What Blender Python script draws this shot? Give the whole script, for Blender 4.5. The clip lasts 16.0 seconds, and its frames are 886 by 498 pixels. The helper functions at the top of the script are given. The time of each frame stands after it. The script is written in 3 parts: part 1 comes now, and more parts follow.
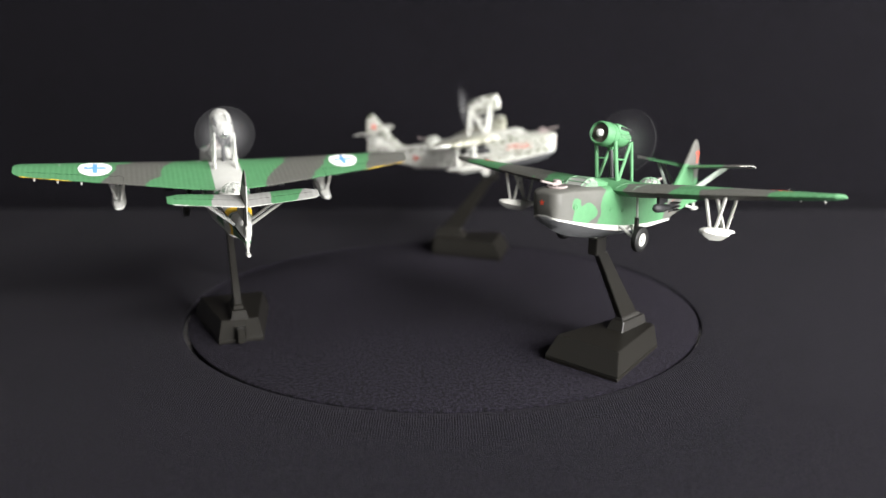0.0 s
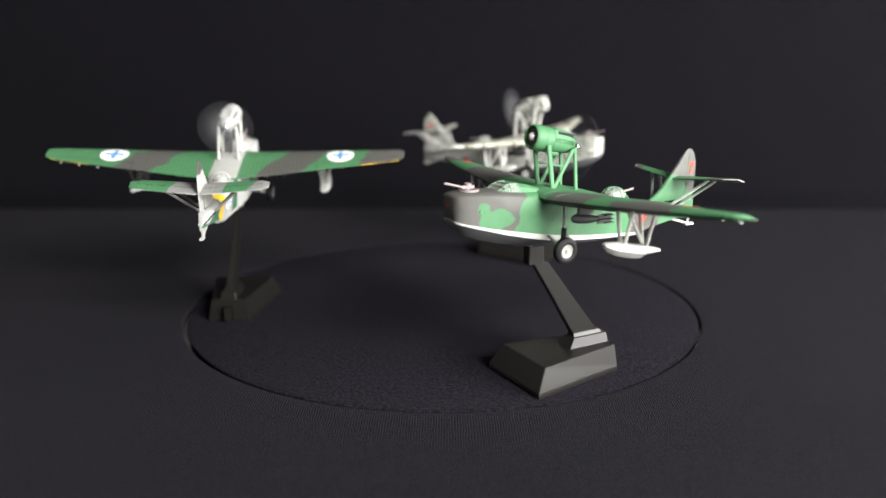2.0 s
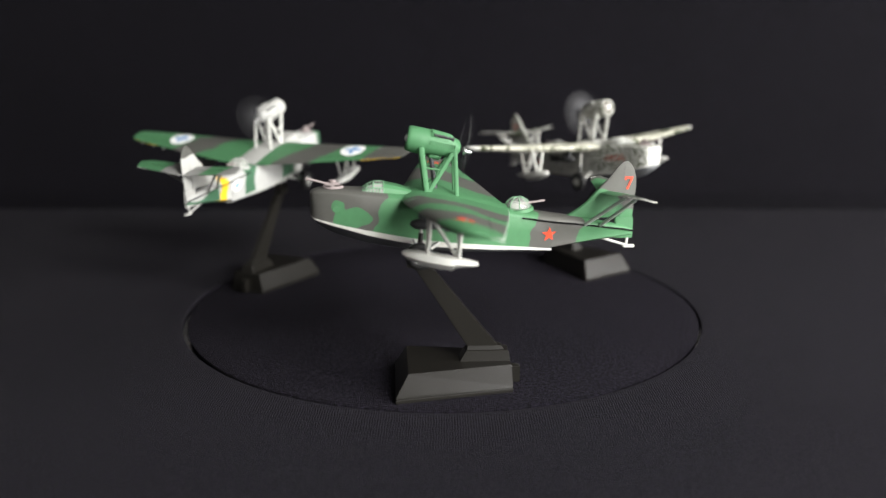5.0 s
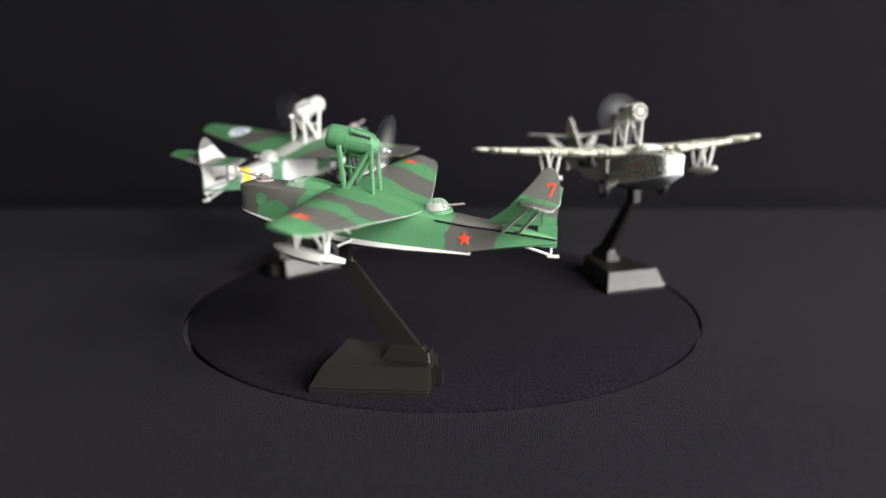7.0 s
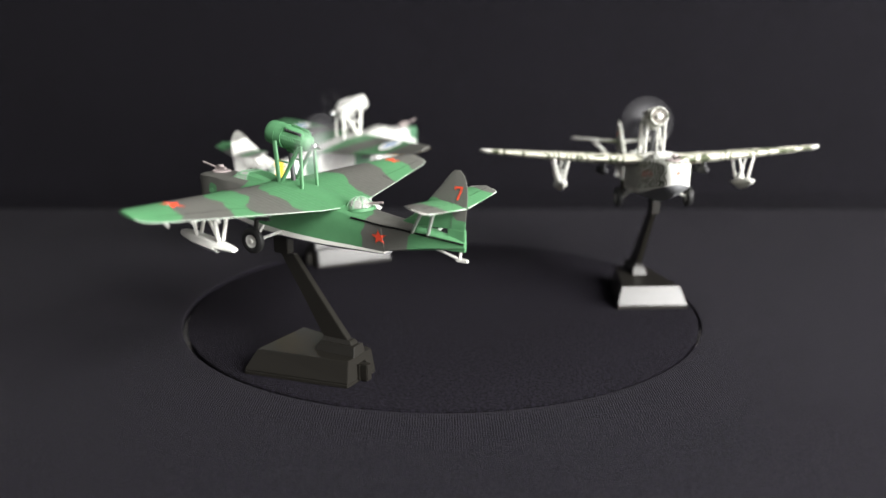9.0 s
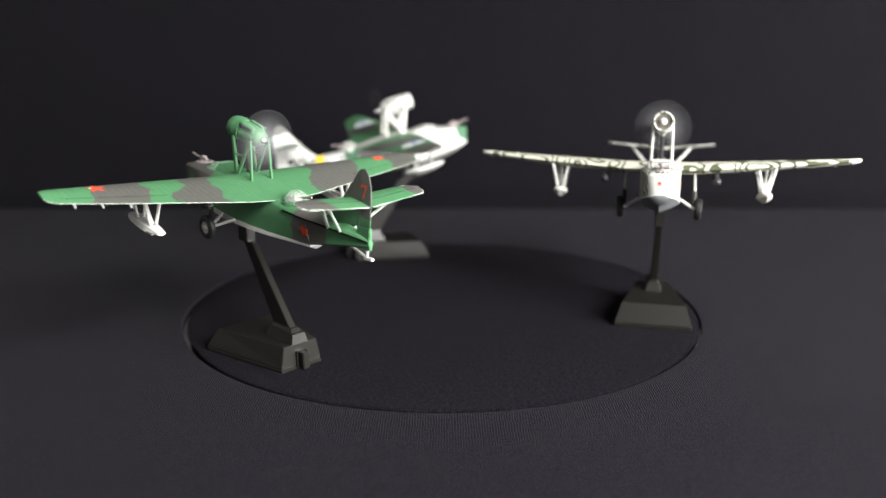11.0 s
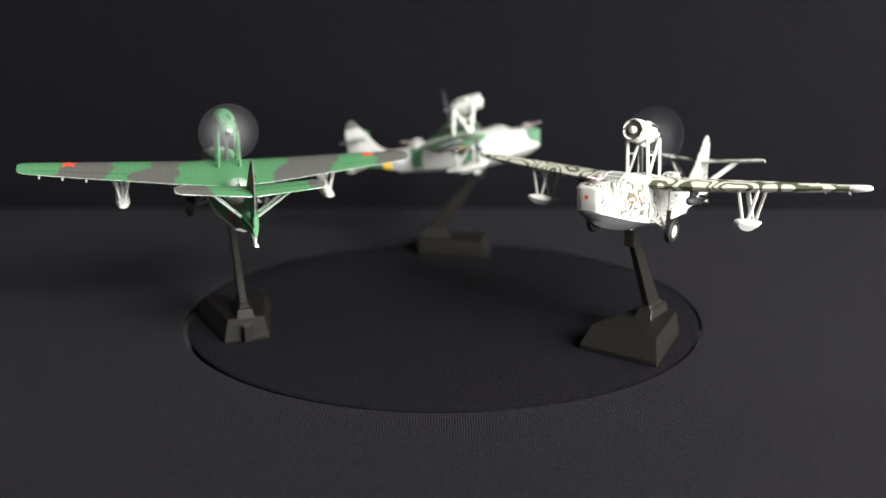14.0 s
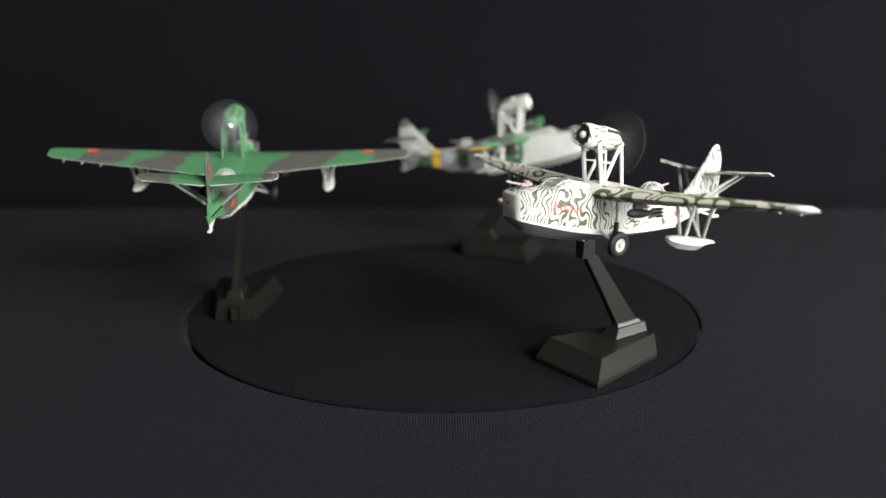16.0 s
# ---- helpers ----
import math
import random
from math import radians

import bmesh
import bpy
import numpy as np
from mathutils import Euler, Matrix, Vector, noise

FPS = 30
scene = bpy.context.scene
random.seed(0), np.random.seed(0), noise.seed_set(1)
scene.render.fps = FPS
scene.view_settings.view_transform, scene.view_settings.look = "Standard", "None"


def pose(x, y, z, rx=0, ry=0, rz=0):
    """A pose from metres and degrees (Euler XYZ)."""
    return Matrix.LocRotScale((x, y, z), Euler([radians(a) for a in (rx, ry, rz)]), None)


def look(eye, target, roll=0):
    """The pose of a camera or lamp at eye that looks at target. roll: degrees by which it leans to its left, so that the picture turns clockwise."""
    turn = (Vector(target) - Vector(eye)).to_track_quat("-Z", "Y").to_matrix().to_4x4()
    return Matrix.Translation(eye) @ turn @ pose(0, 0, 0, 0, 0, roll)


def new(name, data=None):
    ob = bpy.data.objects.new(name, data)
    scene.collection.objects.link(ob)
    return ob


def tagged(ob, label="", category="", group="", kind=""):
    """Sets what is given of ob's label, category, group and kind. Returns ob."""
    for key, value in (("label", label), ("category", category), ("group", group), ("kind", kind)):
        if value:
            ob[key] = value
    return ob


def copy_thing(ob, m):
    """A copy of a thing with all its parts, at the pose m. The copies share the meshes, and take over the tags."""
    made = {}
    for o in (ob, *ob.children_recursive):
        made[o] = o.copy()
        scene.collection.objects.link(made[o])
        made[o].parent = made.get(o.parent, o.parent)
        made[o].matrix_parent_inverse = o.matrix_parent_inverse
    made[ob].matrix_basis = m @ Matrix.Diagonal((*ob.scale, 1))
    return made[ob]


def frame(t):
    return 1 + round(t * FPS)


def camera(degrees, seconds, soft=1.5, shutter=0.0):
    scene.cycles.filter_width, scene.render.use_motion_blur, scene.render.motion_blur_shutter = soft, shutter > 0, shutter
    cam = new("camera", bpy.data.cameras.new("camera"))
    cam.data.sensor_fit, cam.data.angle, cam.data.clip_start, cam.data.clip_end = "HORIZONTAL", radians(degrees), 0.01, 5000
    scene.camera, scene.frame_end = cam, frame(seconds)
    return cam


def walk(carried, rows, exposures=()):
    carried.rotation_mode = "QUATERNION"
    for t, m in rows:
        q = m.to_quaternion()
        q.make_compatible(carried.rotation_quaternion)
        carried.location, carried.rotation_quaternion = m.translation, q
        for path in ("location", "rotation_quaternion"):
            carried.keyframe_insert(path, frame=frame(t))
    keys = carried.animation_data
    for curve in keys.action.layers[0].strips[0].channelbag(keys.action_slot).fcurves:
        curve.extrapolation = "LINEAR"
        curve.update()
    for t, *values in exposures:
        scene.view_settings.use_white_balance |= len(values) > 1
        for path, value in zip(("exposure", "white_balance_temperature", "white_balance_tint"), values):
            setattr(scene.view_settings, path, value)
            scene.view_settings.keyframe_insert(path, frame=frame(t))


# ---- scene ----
# Three small flying-boat models on stands, on a turning cloth-covered disc.
MM = 0.001

# ---- camera ----
cam = camera(58.4, 16.0, soft=1.5)
CAM_POSE = pose(0, -300.3 * MM, 98.3 * MM, 90 - 14.28, 0, 0.02)
walk(cam, [(0, CAM_POSE), (16, CAM_POSE)],
     exposures=[(0, 0.0), (1.5, -0.1), (3.5, -0.35), (4.2, -0.4), (6.3, -0.3), (7.0, -0.18), (9.0, 0.13), (11.5, 0.12), (12.5, 0.1), (14.0, 0.0), (15.0, -0.2), (16.0, -0.45)])
cam.data.dof.use_dof = True
cam.data.dof.focus_distance = 0.235
cam.data.dof.aperture_fstop = 7.2
scene.view_settings.exposure = 0.0

# ---- light ----
world = bpy.data.worlds.new("world")
scene.world = world
world.use_nodes = True
world.node_tree.nodes["Background"].inputs[0].default_value = (0.75, 0.83, 1.0, 1)
world.node_tree.nodes["Background"].inputs[1].default_value = 0.12


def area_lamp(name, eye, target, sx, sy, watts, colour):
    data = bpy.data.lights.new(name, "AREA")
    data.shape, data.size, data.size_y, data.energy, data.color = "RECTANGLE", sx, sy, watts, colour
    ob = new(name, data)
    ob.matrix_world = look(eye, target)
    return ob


area_lamp("window_light", (0.62, -0.37, 0.20), (0.06, 0.02, 0.05), 0.72, 0.44, 14.9, (1.0, 0.985, 0.965)).data.spread = radians(140)
# Unseen key lamp, added right of the camera to suit the shadows, below the ceiling.
area_lamp("key_light", (0.50, -0.74, 0.57), (0.04, 0.0, 0.02), 0.32, 0.32, 19.4, (1.0, 0.985, 0.965))


# ---- materials ----
def material(name, colour, rough=0.5, metal=0.0, spec=0.5):
    m = bpy.data.materials.new(name)
    m.use_nodes = True
    b = m.node_tree.nodes["Principled BSDF"]
    b.inputs["Base Color"].default_value = (*colour, 1)
    b.inputs["Roughness"].default_value = rough
    b.inputs["Metallic"].default_value = metal
    b.inputs["Specular IOR Level"].default_value = spec
    return m


def node(m, kind, **values):
    n = m.node_tree.nodes.new(kind)
    for key, value in values.items():
        n.inputs[key].default_value = value
    return n


def join(m, a, out, b, inp):
    m.node_tree.links.new(a.outputs[out], b.inputs[inp])


def maths(m, op, a, b):
    """A math node; a and b are sockets or numbers."""
    n = m.node_tree.nodes.new("ShaderNodeMath")
    n.operation = op
    for i, v in enumerate((a, b)):
        if isinstance(v, (int, float)):
            n.inputs[i].default_value = v
        else:
            m.node_tree.links.new(v, n.inputs[i])
    return n.outputs[0]


def mixed(m, fac, a, b):
    """Mixes two colours; a and b are sockets or colours."""
    n = m.node_tree.nodes.new("ShaderNodeMix")
    n.data_type = "RGBA"
    m.node_tree.links.new(fac, n.inputs[0]) if not isinstance(fac, float) else setattr(n.inputs[0], "default_value", fac)
    for i, v in ((6, a), (7, b)):
        if isinstance(v, tuple):
            n.inputs[i].default_value = (*v, 1)
        else:
            m.node_tree.links.new(v, n.inputs[i])
    return n.outputs[2]


def object_space(m):
    c = node(m, "ShaderNodeTexCoord")
    s = node(m, "ShaderNodeSeparateXYZ")
    join(m, c, "Object", s, 0)
    return c.outputs["Object"], s.outputs


def noise_of(m, vec, scale, detail=2.0, rough=0.5):
    n = node(m, "ShaderNodeTexNoise", Scale=scale, Detail=detail, Roughness=rough)
    m.node_tree.links.new(vec, n.inputs["Vector"])
    return n.outputs["Fac"]


def bump(m, height, strength, distance):
    n = node(m, "ShaderNodeBump", Strength=strength, Distance=distance)
    m.node_tree.links.new(height, n.inputs["Height"])
    join(m, n, "Normal", m.node_tree.nodes["Principled BSDF"], "Normal")
    return n


def paint_wear(m, vec, colour, amount=0.35):
    """Fine mottling and faint grime on painted plastic."""
    bsdf = m.node_tree.nodes["Principled BSDF"]
    bsdf.inputs["Specular IOR Level"].default_value = 0.36
    n = noise_of(m, vec, 420.0, 4.0, 0.6)
    dirt = maths(m, "MULTIPLY", maths(m, "SUBTRACT", n, 0.35), amount)
    dark = mixed(m, dirt, colour, (0.03, 0.035, 0.03))
    m.node_tree.links.new(dark, bsdf.inputs["Base Color"])
    r = maths(m, "ADD", maths(m, "MULTIPLY", noise_of(m, vec, 900.0), 0.2), 0.47)
    m.node_tree.links.new(r, bsdf.inputs["Roughness"])


def panel_lines(m, s, axis, pitch, strength):
    """Shallow raised ribs across one axis, with a fine step in height."""
    wave = maths(m, "SINE", maths(m, "MULTIPLY", s[axis], 6283 / pitch), 0)
    bump(m, wave, min(1.0, strength * 2), 0.00003)


def banded(name, way, bands, one, two, wobble=0.005, ribs=0.0, patches=()):
    """Two-tone camouflage: bands across a direction, with wavy edges, and round patches that swap the tone.
    bands: edges in millimetres along way; patches: (y, z, radius y, radius z)."""
    m = material(name, one, 0.42)
    vec, s = object_space(m)
    wave = maths(m, "MULTIPLY", maths(m, "SUBTRACT", noise_of(m, vec, 110.0, 2.0, 0.35), 0.5), wobble * 4)
    v = wave
    for k in range(3):
        if way[k]:
            v = maths(m, "ADD", v, maths(m, "MULTIPLY", s[k], way[k]))
    ramp = node(m, "ShaderNodeValToRGB")
    ramp.color_ramp.interpolation = "CONSTANT"
    m.node_tree.links.new(maths(m, "ADD", maths(m, "MULTIPLY", v, 1 / 0.2), 0.5), ramp.inputs[0])
    e = ramp.color_ramp.elements
    e[0].position, e[0].color = 0.0, (0, 0, 0, 1)
    e.remove(e[1])
    for i, b in enumerate(bands):
        k = e.new(b * MM / 0.2 + 0.5)
        k.color = (1, 1, 1, 1) if i % 2 == 0 else (0, 0, 0, 1)
    mask = maths(m, "GREATER_THAN", ramp.outputs[0], 0.5)
    spots = None
    for y, z, ry, rz in patches:
        dy = maths(m, "MULTIPLY", maths(m, "ADD", s[1], maths(m, "SUBTRACT", wave, y * MM)), 1 / (ry * MM))
        dz = maths(m, "MULTIPLY", maths(m, "ADD", s[2], maths(m, "SUBTRACT", maths(m, "MULTIPLY", wave, -0.8), z * MM)), 1 / (rz * MM))
        inside = maths(m, "LESS_THAN", maths(m, "ADD", maths(m, "MULTIPLY", dy, dy), maths(m, "MULTIPLY", dz, dz)), 1.0)
        spots = inside if spots is None else maths(m, "MAXIMUM", spots, inside)
    if spots is not None:
        mask = maths(m, "ABSOLUTE", maths(m, "SUBTRACT", mask, spots), 0)
    paint_wear(m, vec, mixed(m, mask, one, two))
    if ribs:
        panel_lines(m, s, 0, ribs, 0.36)
    return m


def striped(name, base, line, pitch, width, wander, least=0.19):
    """White paint with upright hooked stripes, broad towards the bow and hair-thin towards the tail."""
    m = material(name, base, 0.42)
    vec, s = object_space(m)
    n1 = maths(m, "SUBTRACT", noise_of(m, vec, 290.0, 0.0, 0.4), 0.5)
    n2 = maths(m, "SUBTRACT", noise_of(m, vec, 85.0, 1.0, 0.4), 0.5)
    v = maths(m, "ADD", s[1], maths(m, "ADD", maths(m, "MULTIPLY", n1, wander), maths(m, "MULTIPLY", n2, wander * 1.9)))
    v = maths(m, "SUBTRACT", v, maths(m, "MULTIPLY", maths(m, "ABSOLUTE", s[0], 0), 0.9))
    w = maths(m, "FRACT", maths(m, "MULTIPLY", v, 1 / (pitch * MM)), 0)
    broad = maths(m, "MINIMUM", maths(m, "MAXIMUM", maths(m, "ADD", maths(m, "MULTIPLY", s[1], 13.0), 0.12), least), width)
    fat = maths(m, "ADD", maths(m, "MULTIPLY", n2, 0.15), broad)
    gap = maths(m, "GREATER_THAN", noise_of(m, vec, 270.0, 0.0), 0.26)
    stripe = maths(m, "MULTIPLY", maths(m, "MULTIPLY", maths(m, "LESS_THAN", w, fat), gap), maths(m, "LESS_THAN", s[1], 41.6 * MM))
    paint_wear(m, vec, mixed(m, stripe, base, line), 0.2)
    return m


def squiggled(name, base, line, scale, width, stretch=(1, 1, 1), ribs=0.0, gap=0.0, end=0.0, levels=5.0):
    """White paint with meandering stripes: level lines of a stretched noise, broken here and there."""
    m = material(name, base, 0.42)
    vec, s = object_space(m)
    mp = node(m, "ShaderNodeMapping")
    mp.inputs["Scale"].default_value = stretch
    m.node_tree.links.new(vec, mp.inputs["Vector"])
    n = noise_of(m, mp.outputs[0], scale, 1.0, 0.4)
    w = maths(m, "FRACT", maths(m, "MULTIPLY", n, levels), 0)
    stripe = maths(m, "LESS_THAN", w, width)
    if gap:
        stripe = maths(m, "MULTIPLY", stripe, maths(m, "GREATER_THAN", noise_of(m, vec, 160.0), gap))
    if end:
        stripe = maths(m, "MULTIPLY", stripe, maths(m, "LESS_THAN", maths(m, "ABSOLUTE", s[0], 0), end * MM))
    paint_wear(m, vec, mixed(m, stripe, base, line), 0.2)
    if ribs:
        panel_lines(m, s, 0, ribs, 0.2)
    return m


def painted(name, colour, rough=0.42, amount=0.3):
    m = material(name, colour, rough)
    vec, s = object_space(m)
    rgb = node(m, "ShaderNodeRGB")
    rgb.outputs[0].default_value = (*colour, 1)
    paint_wear(m, vec, rgb.outputs[0], amount)
    return m


GREEN, GREY, WHITE, SILVER = (0.056, 0.168, 0.073), (0.076, 0.075, 0.067), (0.47, 0.47, 0.437), (0.36, 0.36, 0.34)
OLIVE = (0.062, 0.074, 0.040)
white_paint = painted("white_paint", WHITE, 0.45, 0.15)
silver_paint = painted("silver_paint", SILVER, 0.4, 0.25)
green_paint = painted("green_paint", GREEN)
# Grey of the hull bottoms, with the shade under the bow put into the colour.
shaded_grey_paint = painted("shaded_grey_paint", (0.16, 0.165, 0.17))
black_plastic = material("black_plastic", (0.0085, 0.0078, 0.0064), 0.32, 0, 0.38)
_v, _s = object_space(black_plastic)
bump(black_plastic, noise_of(black_plastic, _v, 2500.0, 3.0), 0.12, 0.0001)
rubber = painted("rubber", (0.006, 0.006, 0.006), 0.6, 0.1)
gunmetal = painted("gunmetal", (0.25, 0.21, 0.205), 0.4, 0.3)
dark_metal = painted("dark_metal", (0.03, 0.03, 0.032), 0.4, 0.2)
joint_black = material("joint_black", (0.004, 0.004, 0.004), 0.8, 0, 0.08)
radiator_brown = painted("radiator_brown", (0.09, 0.08, 0.065), 0.5, 0.3)
cap_metal = material("cap_metal", (0.8, 0.8, 0.78), 0.35, 0.3)
steel = material("steel", (0.75, 0.75, 0.75), 0.3, 1.0)
red_paint = painted("red_paint", (0.62, 0.06, 0.025), 0.45, 0.15)
yellow_paint = painted("yellow_paint", (0.75, 0.46, 0.02), 0.45, 0.15)
decal_white = painted("decal_white", (0.80, 0.80, 0.80), 0.4, 0.05)
decal_blue = painted("decal_blue", (0.10, 0.26, 0.50), 0.4, 0.05)

def clear_plastic(name, haze):
    """Thin clear plastic: see-through, with a slight haze and a hard gloss."""
    m = material(name, (0.66, 0.68, 0.63), 0.08)
    t = m.node_tree.nodes.new("ShaderNodeBsdfTransparent")
    t.inputs[0].default_value = (0.88, 0.91, 0.88, 1)
    x = m.node_tree.nodes.new("ShaderNodeMixShader")
    x.inputs[0].default_value = haze
    join(m, t, 0, x, 1)
    join(m, m.node_tree.nodes["Principled BSDF"], 0, x, 2)
    join(m, x, 0, m.node_tree.nodes["Material Output"], 0)
    return m


canopy_glass, dome_glass = clear_plastic("canopy_glass", 0.36), clear_plastic("dome_glass", 0.27)


def blur_material(name, colour, cover):
    """The sheer disc that a whirling propeller makes."""
    m = material(name, colour, 0.5)
    t = m.node_tree.nodes.new("ShaderNodeBsdfTransparent")
    x = m.node_tree.nodes.new("ShaderNodeMixShader")
    vec, s = object_space(m)
    r = node(m, "ShaderNodeVectorMath")
    r.operation = "LENGTH"
    m.node_tree.links.new(vec, r.inputs[0])
    near = maths(m, "SUBTRACT", 1.0, maths(m, "MULTIPLY", r.outputs["Value"], 1 / 0.0102))
    rim = maths(m, "GREATER_THAN", r.outputs["Value"], 0.0097)
    fac = maths(m, "ADD", maths(m, "MULTIPLY", maths(m, "MULTIPLY", near, near), cover * 5.0), cover * 0.3)
    fac = maths(m, "ADD", fac, maths(m, "MULTIPLY", rim, cover * 0.25))
    m.node_tree.links.new(fac, x.inputs[0])
    m.node_tree.links.new(t.outputs[0], x.inputs[1])
    join(m, m.node_tree.nodes["Principled BSDF"], 0, x, 2)
    join(m, x, 0, m.node_tree.nodes["Material Output"], 0)
    return m


prop_blur = blur_material("prop_blur", (0.36, 0.36, 0.37), 0.040)
prop_smear = blur_material("prop_smear", (0.40, 0.40, 0.40), 0.05)


def cloth(name, colour, thread, sheen, lean=None):
    m = material(name, colour, 0.9, 0, 0.10)
    b = m.node_tree.nodes["Principled BSDF"]
    vec, s = object_space(m)
    sway = maths(m, "MULTIPLY", noise_of(m, vec, 260.0, 3.0, 0.7), 0.0009)
    lines = maths(m, "SINE", maths(m, "MULTIPLY", maths(m, "ADD", s[0], sway), 6283 / max(thread, 0.1)), 0)
    lines = maths(m, "MULTIPLY", lines, maths(m, "MULTIPLY", noise_of(m, vec, 34.0, 3.0, 0.6), noise_of(m, vec, 700.0, 1.0)))
    lines = maths(m, "MULTIPLY", lines, 2.6)
    weave = maths(m, "ADD", lines, maths(m, "MULTIPLY", maths(m, "SINE", maths(m, "MULTIPLY", s[1], 4500 / max(thread, 0.1)), 0), 0.3))
    fuzz = noise_of(m, vec, 1100.0 if thread else 950.0, 6.0, 0.85)
    h = maths(m, "ADD", maths(m, "MULTIPLY", weave, 0.26 if thread else 0.0), fuzz)
    n = bump(m, h, 1.0, 0.00055 if thread else 0.0009)
    lint = maths(m, "GREATER_THAN", noise_of(m, vec, 1900.0, 1.0), 0.78)
    big = noise_of(m, vec, 9.0, 3.0)
    c = mixed(m, maths(m, "MULTIPLY", big, 0.5), colour, tuple(v * 1.5 for v in colour))
    c = mixed(m, maths(m, "MULTIPLY", maths(m, "SUBTRACT", fuzz, 0.42), 8.0), c, tuple(v * 0.15 for v in colour))
    if thread:
        c = mixed(m, maths(m, "MULTIPLY", maths(m, "ADD", lines, 1.0), 0.12), c, tuple(v * 0.3 for v in colour))
    c = mixed(m, maths(m, "MULTIPLY", lint, 0.5), c, tuple(v * 3 for v in colour))
    m.node_tree.links.new(c, b.inputs["Base Color"])
    b.inputs["Sheen Weight"].default_value = sheen
    b.inputs["Sheen Roughness"].default_value = 0.4
    if lean:
        turn = node(m, "ShaderNodeVectorTransform")
        turn.vector_type, turn.convert_from, turn.convert_to = "NORMAL", "OBJECT", "WORLD"
        turn.inputs[0].default_value = lean
        join(m, turn, 0, n, "Normal")
    return m


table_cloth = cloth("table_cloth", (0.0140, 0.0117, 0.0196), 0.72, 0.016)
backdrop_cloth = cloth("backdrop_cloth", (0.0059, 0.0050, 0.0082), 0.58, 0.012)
nap_cloth = cloth("nap_cloth", (0.0176, 0.0148, 0.0236), 0.0, 0.01, (0.31, -0.59, 0.745))


# ---- mesh helpers (all lengths in millimetres) ----
def part(name, bm, mat, parent=None, label="", smooth=38):
    """Links a bmesh as one mesh object, in millimetres, under a thing."""
    bmesh.ops.recalc_face_normals(bm, faces=bm.faces)
    for f in bm.faces:
        f.smooth = smooth > 0
    for e in bm.edges:
        if len(e.link_faces) == 2 and e.calc_face_angle(0) > radians(smooth):
            e.smooth = False
    for v in bm.verts:
        v.co *= MM
    me = bpy.data.meshes.new(name)
    bm.to_mesh(me)
    bm.free()
    me.materials.append(mat)
    ob = new(name, me)
    ob.parent = parent
    if label:
        ob["label"] = label
    return ob


def loft(rings, closed=True, caps=True, bm=None):
    bm = bm or bmesh.new()
    rows = [[bm.verts.new(p) for p in ring] for ring in rings]
    n = len(rows[0])
    for a, b in zip(rows, rows[1:]):
        for i in range(n if closed else n - 1):
            j = (i + 1) % n
            bm.faces.new((a[i], a[j], b[j], b[i]))
    if caps:
        bm.faces.new(rows[0]), bm.faces.new(rows[-1])
    return bm


def frame_of(p, q):
    d = (Vector(q) - Vector(p)).normalized()
    u = d.cross(Vector((0, 0, 1)) if abs(d.z) < 0.95 else Vector((0, 1, 0))).normalized()
    return d, u, u.cross(d)


def tube(p, q, r, r2=None, n=8, flat=1.0, bm=None):
    """A round or flattened rod from p to q. flat: its width across over its depth along y."""
    d, u, w = frame_of(p, q)
    r2 = r if r2 is None else r2
    rings = []
    for c, k in ((p, r), (q, r2)):
        rings.append([Vector(c) + u * (k * math.cos(a)) + w * (k * flat * math.sin(a)) for a in (2 * math.pi * i / n for i in range(n))])
    return loft(rings, bm=bm)


def lathe(profile, origin, axis, n=20, bm=None):
    """Turns (along, radius) pairs round an axis."""
    d, u, w = frame_of((0, 0, 0), axis)
    o = Vector(origin)
    rings = [[o + d * h + u * (r * math.cos(a)) + w * (r * math.sin(a)) for a in (2 * math.pi * i / n for i in range(n))] for h, r in profile]
    return loft(rings, bm=bm)


def block(x0, x1, y0, y1, z0, z1, bevel=0.0, bm=None):
    bm = bm or bmesh.new()
    made = bmesh.ops.create_cube(bm, size=1.0)["verts"]
    for v in made:
        v.co = Vector(((x0 + x1) / 2 + v.co.x * (x1 - x0), (y0 + y1) / 2 + v.co.y * (y1 - y0), (z0 + z1) / 2 + v.co.z * (z1 - z0)))
    if bevel:
        bmesh.ops.bevel(bm, geom=list({e for v in made for e in v.link_edges}), offset=bevel, segments=2, affect="EDGES")
    return bm


def thing(name, label, category, group=""):
    return tagged(new(name), label, category, group)


def lerp_table(rows, y):
    """Interpolates rows (y, values...) sorted by falling y."""
    if y >= rows[0][0]:
        return rows[0][1:]
    for a, b in zip(rows, rows[1:]):
        if y >= b[0]:
            k = (a[0] - y) / (a[0] - b[0])
            return tuple(p + (q - p) * k for p, q in zip(a[1:], b[1:]))
    return rows[-1][1:]


# ---- table, backdrop and turning disc ----
DISC_R = 97.2


